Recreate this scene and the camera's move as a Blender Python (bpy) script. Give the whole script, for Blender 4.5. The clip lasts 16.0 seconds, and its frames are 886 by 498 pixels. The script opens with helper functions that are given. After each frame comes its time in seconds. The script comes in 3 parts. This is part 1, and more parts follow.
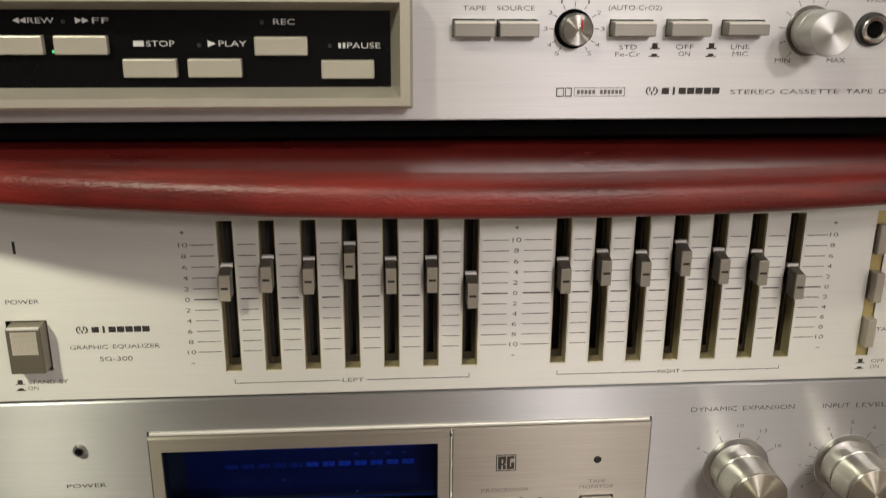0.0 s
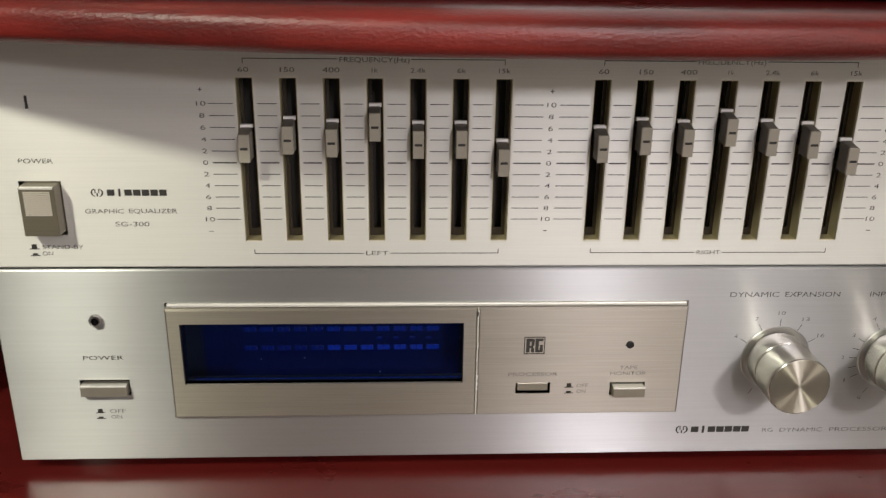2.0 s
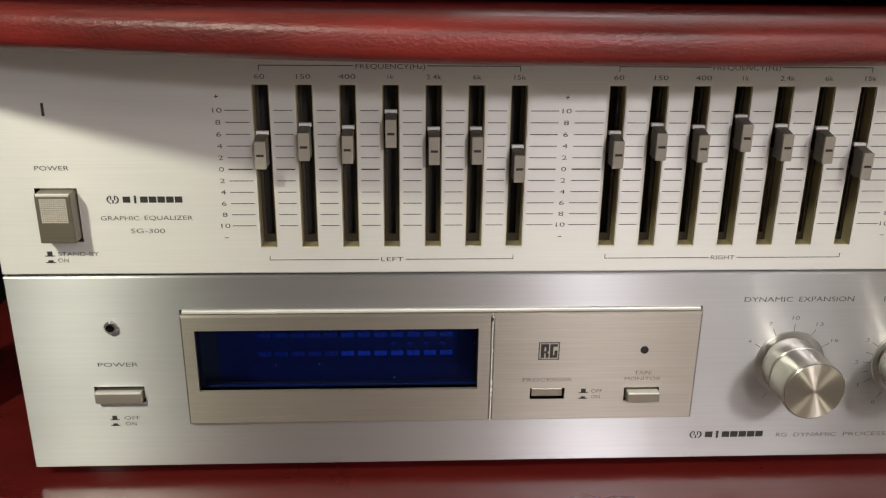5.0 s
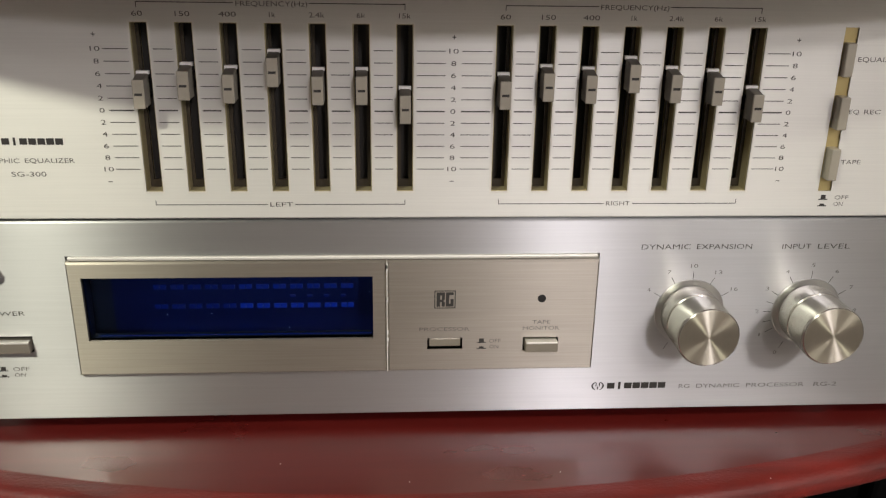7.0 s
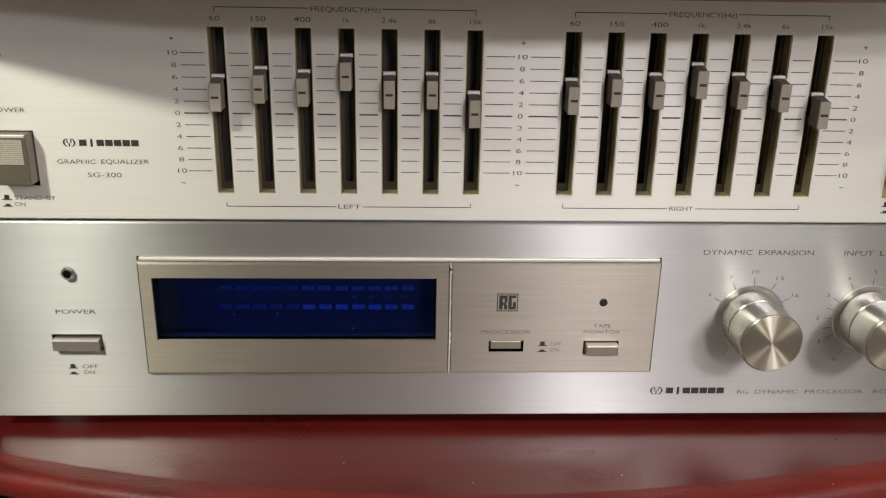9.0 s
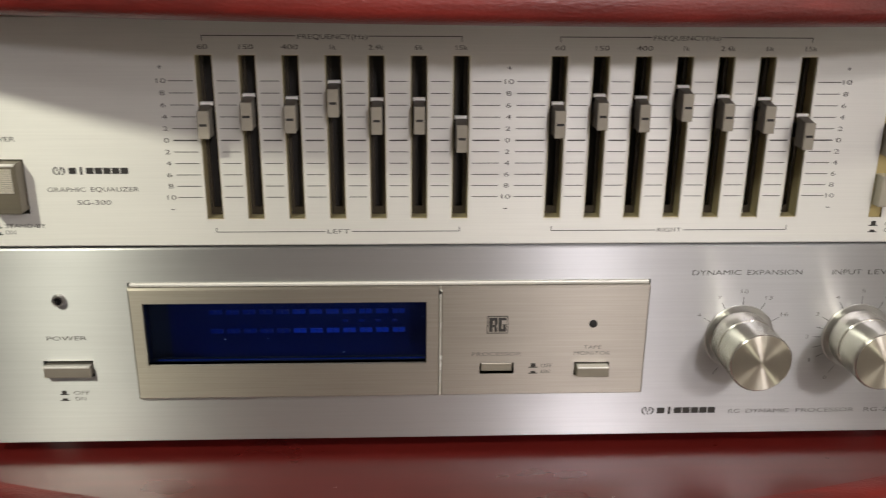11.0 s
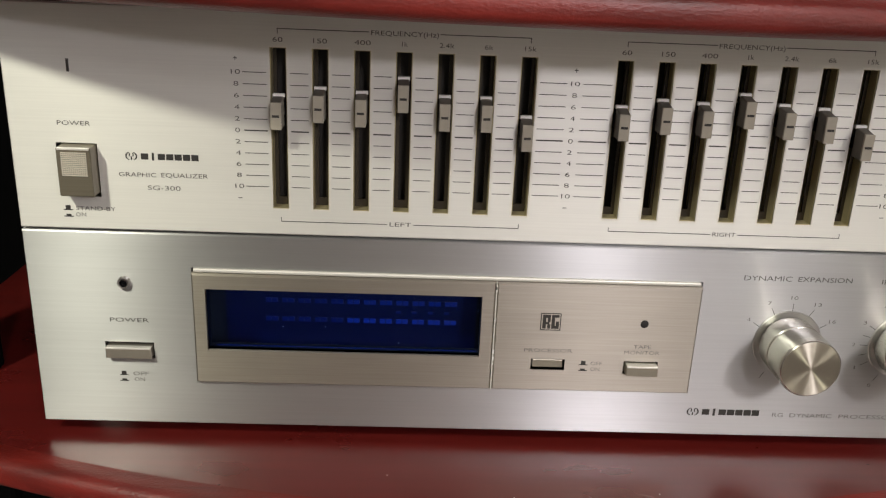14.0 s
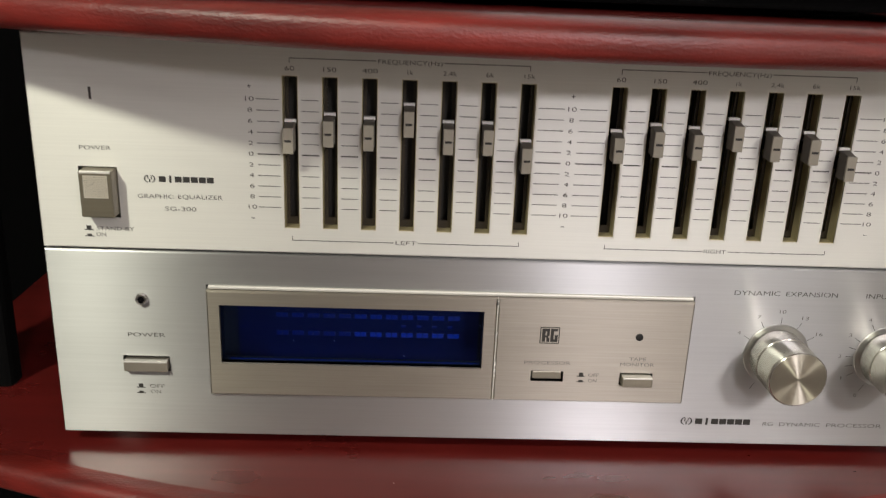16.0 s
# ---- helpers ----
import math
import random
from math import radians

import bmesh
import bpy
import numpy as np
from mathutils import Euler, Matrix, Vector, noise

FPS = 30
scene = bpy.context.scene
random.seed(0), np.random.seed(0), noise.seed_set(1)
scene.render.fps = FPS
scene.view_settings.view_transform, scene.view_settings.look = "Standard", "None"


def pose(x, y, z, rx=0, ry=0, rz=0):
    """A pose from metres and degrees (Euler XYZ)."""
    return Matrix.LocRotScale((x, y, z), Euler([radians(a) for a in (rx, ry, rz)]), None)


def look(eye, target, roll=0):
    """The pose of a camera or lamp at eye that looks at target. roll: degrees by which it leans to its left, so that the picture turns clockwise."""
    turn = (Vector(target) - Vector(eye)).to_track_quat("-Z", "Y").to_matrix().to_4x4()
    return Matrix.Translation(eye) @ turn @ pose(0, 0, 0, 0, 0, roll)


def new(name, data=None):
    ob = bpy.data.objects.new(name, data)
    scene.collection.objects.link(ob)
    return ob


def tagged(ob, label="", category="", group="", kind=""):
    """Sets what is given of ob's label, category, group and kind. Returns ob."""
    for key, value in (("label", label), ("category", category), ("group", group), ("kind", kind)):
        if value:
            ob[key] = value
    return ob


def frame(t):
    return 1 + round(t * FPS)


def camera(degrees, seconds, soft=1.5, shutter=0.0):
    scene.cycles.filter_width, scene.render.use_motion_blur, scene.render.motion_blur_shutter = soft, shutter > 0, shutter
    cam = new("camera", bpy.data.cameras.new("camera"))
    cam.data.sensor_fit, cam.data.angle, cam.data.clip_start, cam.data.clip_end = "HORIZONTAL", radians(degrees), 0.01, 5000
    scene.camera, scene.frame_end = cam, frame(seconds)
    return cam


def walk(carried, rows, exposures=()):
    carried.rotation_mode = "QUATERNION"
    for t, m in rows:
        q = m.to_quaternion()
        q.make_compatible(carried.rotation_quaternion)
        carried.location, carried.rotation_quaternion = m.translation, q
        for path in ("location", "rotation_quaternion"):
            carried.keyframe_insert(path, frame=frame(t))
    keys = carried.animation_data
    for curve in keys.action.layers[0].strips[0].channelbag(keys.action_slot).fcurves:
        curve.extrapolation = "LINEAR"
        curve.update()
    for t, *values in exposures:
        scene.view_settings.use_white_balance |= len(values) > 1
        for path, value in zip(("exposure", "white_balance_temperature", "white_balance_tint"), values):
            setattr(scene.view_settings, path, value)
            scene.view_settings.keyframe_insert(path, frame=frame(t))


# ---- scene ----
cam = camera(54.0, 16.0, soft=1.2, shutter=0.55)
# seconds, eye in metres, yaw, pitch, lean in degrees
ROWS = [
    (0.0, 0.1642, -0.3274, 0.2545, -4.38, -17.62, 0.36),
    (0.5, 0.1670, -0.3253, 0.2441, -3.88, -18.54, 0.31),
    (1.0, 0.1690, -0.3217, 0.2312, -3.39, -19.62, 0.33),
    (1.5, 0.1681, -0.3209, 0.2231, -3.10, -20.30, 0.62),
    (2.0, 0.1632, -0.3227, 0.2168, -2.72, -20.52, 0.82),
    (2.5, 0.1579, -0.3245, 0.2116, -2.24, -20.12, 0.93),
    (3.0, 0.1551, -0.3242, 0.2154, -2.37, -20.27, 1.16),
    (3.5, 0.1554, -0.3258, 0.2176, -2.32, -20.06, 1.19),
    (5.8, 0.1603, -0.3213, 0.2168, -2.90, -20.29, 0.42),
    (6.0, 0.1680, -0.3214, 0.2096, -2.69, -19.92, 0.34),
    (6.5, 0.1828, -0.3186, 0.2011, -3.93, -20.41, 0.80),
    (7.0, 0.1944, -0.3270, 0.1973, -3.75, -20.43, 0.96),
    (7.5, 0.1890, -0.3291, 0.1941, -3.54, -20.34, 1.19),
    (8.0, 0.1823, -0.3287, 0.1918, -3.17, -20.08, 1.28),
    (8.5, 0.1775, -0.3303, 0.1933, -2.70, -19.96, 1.28),
    (10.8, 0.1735, -0.3316, 0.2010, -2.46, -18.99, 0.55),
    (11.0, 0.1793, -0.3307, 0.2008, -2.56, -19.04, 0.51),
    (11.5, 0.1983, -0.3290, 0.2008, -2.95, -19.30, 0.57),
    (12.0, 0.2064, -0.3280, 0.2024, -3.83, -19.61, 1.10),
    (12.5, 0.1992, -0.3341, 0.2046, -2.94, -19.37, 1.31),
    (13.0, 0.1801, -0.3332, 0.2013, -2.79, -19.35, 1.88),
    (13.5, 0.1618, -0.3351, 0.2006, -2.43, -19.35, 2.31),
    (14.0, 0.1577, -0.3367, 0.2024, -2.13, -19.31, 2.42),
    (14.5, 0.1635, -0.3375, 0.2015, -1.80, -19.35, 2.28),
    (15.0, 0.1647, -0.3378, 0.1997, -1.86, -19.27, 2.31),
    (15.5, 0.1626, -0.3402, 0.2047, -1.92, -19.49, 2.35),
    (16.0, 0.1548, -0.3514, 0.2111, -2.21, -18.70, 2.29),
]
walk(cam, [(t, pose(x, y, z, 90 + pitch, 0, yaw) @ pose(0, 0, 0, 0, 0, lean)) for t, x, y, z, yaw, pitch, lean in ROWS], [(0.0, -0.12, 6850, 9.0), (0.8, -0.05, 6750, 9.5), (1.8, 0.0, 6500, 10.0), (16.0, 0.0, 6500, 10.0)])

# ---- world and light ----
world = bpy.data.worlds.new("night_room")
scene.world = world
world.use_nodes = True
world.node_tree.nodes["Background"].inputs[0].default_value = (0.9, 0.85, 0.8, 1)
world.node_tree.nodes["Background"].inputs[1].default_value = 0.034
scene.view_settings.exposure = 0.0


def lamp(name, place, target, width, watts, colour, cone=0):
    data = bpy.data.lights.new(name, "SPOT" if cone else "POINT")
    if cone:
        data.spot_size, data.spot_blend = radians(cone), 1.0
    data.shadow_soft_size, data.energy, data.color = width / 2, watts, colour
    ob = new(name, data)
    ob.matrix_world = look(place, target)
    return ob


lamp("ceiling_spot_warm", (-0.55, -1.03, 1.225), (-0.06, 0.0, 0.05), 0.14, 57.0, (1.0, 0.99, 0.82), 66)
lamp("ceiling_lamp_far", (0.94, -3.06, 1.23), (0.25, 0.0, 0.1), 0.26, 94.0, (1.0, 0.95, 1.0))
lamp("ceiling_lamp_right", (1.60, -2.60, 1.68), (0.3, 0.0, 0.1), 0.42, 54.0, (1.0, 0.965, 0.97))
lamp("side_lamp_low", (2.15, -1.65, -0.05), (0.3, 0.0, 0.1), 0.45, 10.0, (1.0, 0.95, 0.86))

# ---- materials ----


def shader(name):
    m = bpy.data.materials.new(name)
    m.use_nodes = True
    return m, m.node_tree.nodes, m.node_tree.links, m.node_tree.nodes["Principled BSDF"]


def mixed(nodes, links, fac, a, b):
    n = nodes.new("ShaderNodeMix")
    n.data_type = "RGBA"
    links.new(fac, n.inputs[0])
    n.inputs[6].default_value, n.inputs[7].default_value = (*a, 1), (*b, 1)
    return n.outputs[2]


def grain(nodes, links, scale, stretch, detail=4.0):
    co = nodes.new("ShaderNodeTexCoord")
    mp = nodes.new("ShaderNodeMapping")
    mp.inputs[3].default_value = stretch
    links.new(co.outputs["Object"], mp.inputs[0])
    n = nodes.new("ShaderNodeTexNoise")
    n.inputs["Scale"].default_value, n.inputs["Detail"].default_value = scale, detail
    links.new(mp.outputs[0], n.inputs["Vector"])
    return n.outputs[0]


def ranged(nodes, links, fac, low, high):
    n = nodes.new("ShaderNodeMapRange")
    n.inputs[1].default_value, n.inputs[2].default_value = 0.3, 0.7
    n.inputs[3].default_value, n.inputs[4].default_value = low, high
    links.new(fac, n.inputs[0])
    return n.outputs[0]


def brushed(name, a, b, rough, spread=0.75, metal=1.0, along=(1.0, 0.0, 0.0), stretch=(22, 1500, 1500), bump=0.008):
    """Brushed aluminium, its hairlines along one direction."""
    m, nodes, links, p = shader(name)
    fine = grain(nodes, links, 1.0, stretch)
    broad = grain(nodes, links, 1.0, (14, 30, 45), 3.0)
    half = nodes.new("ShaderNodeMix")
    half.inputs[0].default_value = 0.4
    links.new(fine, half.inputs[2]), links.new(broad, half.inputs[3])
    links.new(mixed(nodes, links, ranged(nodes, links, half.outputs[0], 0.0, 1.0), a, b), p.inputs["Base Color"])
    links.new(ranged(nodes, links, half.outputs[0], rough - 0.012, rough + 0.015), p.inputs["Roughness"])
    p.inputs["Metallic"].default_value = metal
    p.inputs["Anisotropic"].default_value = spread
    p.inputs["Anisotropic Rotation"].default_value = 0.25
    t = nodes.new("ShaderNodeCombineXYZ")
    for n, v in enumerate(along):
        t.inputs[n].default_value = v
    links.new(t.outputs[0], p.inputs["Tangent"])
    bm_ = nodes.new("ShaderNodeBump")
    bm_.inputs["Strength"].default_value, bm_.inputs["Distance"].default_value = bump, 0.0005
    links.new(fine, bm_.inputs["Height"]), links.new(bm_.outputs[0], p.inputs["Normal"])
    return m


def spun(name, colour, rough, spread=0.85):
    """Lathe-turned aluminium, its hairlines run round the axis."""
    m, nodes, links, p = shader(name)
    g = grain(nodes, links, 1.0, (700, 700, 700))
    links.new(mixed(nodes, links, g, [c * 0.92 for c in colour], colour), p.inputs["Base Color"])
    p.inputs["Metallic"].default_value, p.inputs["Roughness"].default_value = 1.0, rough
    p.inputs["Anisotropic"].default_value = spread
    p.inputs["Anisotropic Rotation"].default_value = 0.25
    t = nodes.new("ShaderNodeTangent")
    t.direction_type, t.axis = "RADIAL", "Y"
    links.new(t.outputs[0], p.inputs["Tangent"])
    return m


def painted(name, a, b, rough, metal=0.0, scale=400.0, bump=0.05, coat=0.0):
    m, nodes, links, p = shader(name)
    g = grain(nodes, links, scale, (1, 1, 1))
    s = grain(nodes, links, scale / 12, (1, 1, 1))
    half = nodes.new("ShaderNodeMix")
    half.inputs[0].default_value = 0.5
    links.new(g, half.inputs[2]), links.new(s, half.inputs[3])
    links.new(mixed(nodes, links, half.outputs[0], a, b), p.inputs["Base Color"])
    links.new(ranged(nodes, links, s, rough - 0.05, rough + 0.07), p.inputs["Roughness"])
    p.inputs["Metallic"].default_value, p.inputs["Coat Weight"].default_value = metal, coat
    n = nodes.new("ShaderNodeBump")
    n.inputs["Strength"].default_value, n.inputs["Distance"].default_value = bump, 0.0004
    links.new(g, n.inputs["Height"]), links.new(n.outputs[0], p.inputs["Normal"])
    return m


def glowing(name, colour, power):
    m, nodes, links, p = shader(name)
    p.inputs["Base Color"].default_value, p.inputs["Roughness"].default_value = (*[c * 0.3 for c in colour], 1), 0.4
    p.inputs["Emission Color"].default_value, p.inputs["Emission Strength"].default_value = (*colour, 1), power
    return m


def wood(name, dark, light, rough, pebbles, specular, coat):
    """Mahogany-red stained wood film under lacquer; the edging is pebbled, the flat top smooth."""
    m, nodes, links, p = shader(name)
    fibres = grain(nodes, links, 1.0, (7, 150, 200), 8.0)
    blotch = grain(nodes, links, 26.0, (0.5, 1, 1), 4.0)
    half = nodes.new("ShaderNodeMix")
    half.inputs[0].default_value = 0.5
    links.new(fibres, half.inputs[2]), links.new(blotch, half.inputs[3])
    ramp = nodes.new("ShaderNodeValToRGB")
    ramp.color_ramp.elements[0].position, ramp.color_ramp.elements[0].color = 0.34, (*dark, 1)
    ramp.color_ramp.elements[1].position, ramp.color_ramp.elements[1].color = 0.66, (*light, 1)
    links.new(half.outputs[0], ramp.inputs[0])
    links.new(ramp.outputs[0], p.inputs["Base Color"])
    links.new(ranged(nodes, links, blotch, rough - 0.03, rough + 0.04), p.inputs["Roughness"])
    pebble = grain(nodes, links, 1000.0, (0.55, 1, 1), 2.5)
    n = nodes.new("ShaderNodeBump")
    n.inputs["Strength"].default_value, n.inputs["Distance"].default_value = pebbles, 0.0005
    links.new(pebble, n.inputs["Height"]), links.new(n.outputs[0], p.inputs["Normal"])
    p.inputs["Specular IOR Level"].default_value = specular
    p.inputs["Coat Weight"].default_value, p.inputs["Coat Roughness"].default_value = coat, rough * 0.9
    return m


def tinted_glass():
    m, nodes, links, p = shader("display_glass")
    clear, gloss, mix, f = (nodes.new(k) for k in ("ShaderNodeBsdfTransparent", "ShaderNodeBsdfGlossy", "ShaderNodeMixShader", "ShaderNodeFresnel"))
    clear.inputs[0].default_value = (0.55, 0.7, 1.0, 1)
    gloss.inputs["Roughness"].default_value, f.inputs[0].default_value = 0.06, 1.22
    links.new(f.outputs[0], mix.inputs[0]), links.new(clear.outputs[0], mix.inputs[1]), links.new(gloss.outputs[0], mix.inputs[2])
    links.new(mix.outputs[0], nodes["Material Output"].inputs[0])
    return m


EQ_ALU = brushed("silver_panel", (0.73, 0.72, 0.675), (0.79, 0.78, 0.73), 0.52, 0.86, 0.5)
RG_ALU = brushed("bright_silver_panel", (0.475, 0.475, 0.474), (0.525, 0.525, 0.523), 0.37, 1.0, 0.90)
CT_ALU = brushed("deck_silver_panel", (0.60, 0.595, 0.60), (0.68, 0.675, 0.68), 0.50, 0.88, 0.6)
PLATE = brushed("champagne_plate", (0.35, 0.32, 0.27), (0.435, 0.398, 0.34), 0.42, 0.97, 0.85)
EDGE = painted("lit_cut_edge", (0.74, 0.72, 0.66), (0.80, 0.78, 0.72), 0.35, 0.2)
SPUN = spun("spun_cap", (0.70, 0.65, 0.54), 0.36, 1.0)
TURNED = spun("turned_side", (0.82, 0.805, 0.76), 0.25, 0.6)
SLIDER_BODY = painted("slider_dark", (0.105, 0.093, 0.072), (0.135, 0.120, 0.095), 0.5, 0.1)
SLIDER = painted("slider_grey", (0.35, 0.32, 0.258), (0.40, 0.368, 0.298), 0.42, 0.2)
GOLD = painted("brass_slot", (0.42, 0.33, 0.14), (0.52, 0.42, 0.20), 0.38, 0.6)
RIM = painted("slot_rim", (0.46, 0.40, 0.22), (0.56, 0.49, 0.30), 0.35, 0.6)
OLIVE = painted("slot_lining", (0.40, 0.345, 0.20), (0.47, 0.41, 0.25), 0.42, 0.3)
# Near black for recess floors and linings: their shade is in the colour.
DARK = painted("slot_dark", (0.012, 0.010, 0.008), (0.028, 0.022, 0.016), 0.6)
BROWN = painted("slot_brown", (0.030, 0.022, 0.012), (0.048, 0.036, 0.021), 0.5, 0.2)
BLACK = painted("black_paint", (0.010, 0.010, 0.010), (0.018, 0.018, 0.018), 0.5)
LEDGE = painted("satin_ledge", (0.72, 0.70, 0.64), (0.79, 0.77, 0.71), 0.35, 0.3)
DECK_KEY = brushed("deck_key_alu", (0.22, 0.207, 0.182), (0.28, 0.263, 0.232), 0.4, 0.7, 0.6)
POWER_KEY = brushed("bronze_key", (0.19, 0.168, 0.122), (0.235, 0.208, 0.152), 0.40, 0.6, 0.6)
DARK_TURNED = spun("dark_turned_side", (0.25, 0.24, 0.22), 0.35, 0.5)
DULL_SPUN = spun("dull_spun_cap", (0.40, 0.385, 0.36), 0.36, 1.0)
GLOSS = painted("black_gloss", (0.003, 0.003, 0.0035), (0.006, 0.006, 0.0065), 0.12, bump=0.0)
INK = painted("printed_ink", (0.022, 0.020, 0.018), (0.045, 0.042, 0.038), 0.7, bump=0.0)
MID_INK = painted("brown_print", (0.045, 0.040, 0.035), (0.085, 0.077, 0.068), 0.7, bump=0.0)
GREY_INK = painted("worn_ink", (0.11, 0.10, 0.092), (0.17, 0.16, 0.148), 0.7, bump=0.0)
WHITE = painted("white_plastic", (0.80, 0.79, 0.76), (0.86, 0.85, 0.82), 0.35)
WHITE_INK = painted("white_print", (0.60, 0.60, 0.58), (0.68, 0.68, 0.66), 0.5, bump=0.0)
CREAM = painted("cream_bezel", (0.44, 0.41, 0.34), (0.50, 0.47, 0.395), 0.33, 0.25)
MESHPAD = painted("fine_mesh", (0.86, 0.81, 0.68), (0.92, 0.87, 0.75), 0.3, 0.35)
KEYCAP = painted("champagne_key", (0.36, 0.33, 0.268), (0.42, 0.385, 0.312), 0.34, 0.6)
STEEL = painted("nickel", (0.62, 0.60, 0.57), (0.70, 0.68, 0.65), 0.22, 1.0)
RUBBER = painted("rubber", (0.015, 0.015, 0.015), (0.025, 0.025, 0.025), 0.8)
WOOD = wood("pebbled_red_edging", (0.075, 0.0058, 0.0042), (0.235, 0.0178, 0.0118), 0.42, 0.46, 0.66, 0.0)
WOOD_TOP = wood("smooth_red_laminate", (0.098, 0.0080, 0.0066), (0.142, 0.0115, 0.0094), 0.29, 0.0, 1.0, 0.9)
WALL = painted("wall_paint", (0.36, 0.335, 0.29), (0.41, 0.385, 0.335), 0.8, scale=60)
FLOORING = painted("floor_boards", (0.15, 0.14, 0.125), (0.20, 0.185, 0.165), 0.5, scale=30)
GLOSS.node_tree.nodes["Principled BSDF"].inputs["Specular IOR Level"].default_value = 0.16
# Near black, barely glossy: shade put into the wall, rack board and case colours.
SHADE = painted("shade_black", (0.0022, 0.0022, 0.0022), (0.004, 0.004, 0.004), 0.9)
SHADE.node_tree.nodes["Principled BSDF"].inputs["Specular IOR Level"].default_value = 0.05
GLASS = tinted_glass()
NAVY = glowing("display_ground", (0.002, 0.014, 0.12), 0.035)
nodes_, links_ = NAVY.node_tree.nodes, NAVY.node_tree.links
spread_ = nodes_.new("ShaderNodeSeparateXYZ")
links_.new(nodes_.new("ShaderNodeTexCoord").outputs["Generated"], spread_.inputs[0])
falls = []
for axis, low, high, reach in ((0, 0.25, 1.0, 0.35), (2, 0.2, 1.2, 1.0)):
    fall = nodes_.new("ShaderNodeMapRange")
    fall.inputs[2].default_value, fall.inputs[3].default_value, fall.inputs[4].default_value = reach, low, high
    links_.new(spread_.outputs[axis], fall.inputs[0])
    falls.append(fall)
glow_ = nodes_.new("ShaderNodeMath")
glow_.operation = "MULTIPLY"
links_.new(falls[0].outputs[0], glow_.inputs[0]), links_.new(falls[1].outputs[0], glow_.inputs[1])
level_ = nodes_.new("ShaderNodeMath")
level_.operation, level_.inputs[1].default_value = "MULTIPLY", 0.036
links_.new(glow_.outputs[0], level_.inputs[0])
links_.new(level_.outputs[0], nodes_["Principled BSDF"].inputs["Emission Strength"])
SEG_DIM = glowing("segment_dim", (0.006, 0.045, 0.33), 0.075)
SEG_MID = glowing("segment_mid", (0.007, 0.053, 0.37), 0.16)
SEG_LIT = glowing("segment_lit", (0.008, 0.06, 0.42), 0.26)
GREEN = glowing("green_lamp", (0.05, 0.9, 0.25), 0.8)

# ---- building helpers: sizes in drawing units, about a millimetre each: metres to a unit of width, depth and height ----
UNIT = Vector((0.001, 0.0012, 0.00102))
HOME = {}


def thing(name, x, y, z, label, category, group="", kind=""):
    e = new(name)
    e.empty_display_size = 0.05
    e.location = Vector((x, y, z)) * UNIT
    HOME[e] = Vector(e.location)
    return tagged(e, label, category, group, kind)


def part(name, bm, material, parent, label="", smooth=False):
    """One mesh object under a thing or a part; bm is in drawing units."""
    co = [v.co for v in bm.verts]
    mid = Vector([(min(c[i] for c in co) + max(c[i] for c in co)) / 2 for i in range(3)])
    bmesh.ops.transform(bm, matrix=Matrix.Diagonal((*UNIT, 1)) @ Matrix.Translation(-mid), verts=bm.verts)
    me = bpy.data.meshes.new(name)
    bm.to_mesh(me)
    bm.free()
    if smooth:
        me.shade_smooth()
        me.set_sharp_from_angle(angle=radians(35))
    me.materials.append(material)
    ob = new(name, me)
    HOME[ob] = mid * UNIT
    ob.location = HOME[ob]
    if parent:
        ob.parent = parent
        ob.location = HOME[ob] - HOME[parent]
    if label:
        tagged(ob, label)
    return ob


def add_box(bm, x0, x1, y0, y1, z0, z1, bevel=0.0, segments=2):
    made = bmesh.ops.create_cube(bm, size=1)["verts"]
    bmesh.ops.transform(bm, matrix=Matrix.Translation(((x0 + x1) / 2, (y0 + y1) / 2, (z0 + z1) / 2)) @ Matrix.Diagonal((x1 - x0, y1 - y0, z1 - z0, 1)), verts=made)
    if bevel:
        edges = list({e for v in made for e in v.link_edges})
        bmesh.ops.bevel(bm, geom=edges, offset=bevel, segments=segments, affect="EDGES", profile=0.5)
    return bm


def box(*size, bevel=0.0, segments=2):
    return add_box(bmesh.new(), *size, bevel=bevel, segments=segments)


def wedge(x0, x1, z0, z1, y_front, y_back, slope_top, slope_side=0.0):
    """A block whose front face is smaller than its foot."""
    bm = bmesh.new()
    f = [bm.verts.new(v) for v in ((x0, y_front, z0), (x1, y_front, z0), (x1, y_front, z1), (x0, y_front, z1))]
    b = [bm.verts.new(v) for v in ((x0 - slope_side, y_back, z0), (x1 + slope_side, y_back, z0), (x1 + slope_side, y_back, z1 + slope_top), (x0 - slope_side, y_back, z1 + slope_top))]
    bm.faces.new(f), bm.faces.new(b[::-1])
    for i in range(4):
        j = (i + 1) % 4
        bm.faces.new((f[j], f[i], b[i], b[j]))
    bmesh.ops.recalc_face_normals(bm, faces=bm.faces)
    bmesh.ops.bevel(bm, geom=list(bm.edges), offset=0.25, segments=2, affect="EDGES")
    return bm


ROUND = UNIT.x / UNIT.z


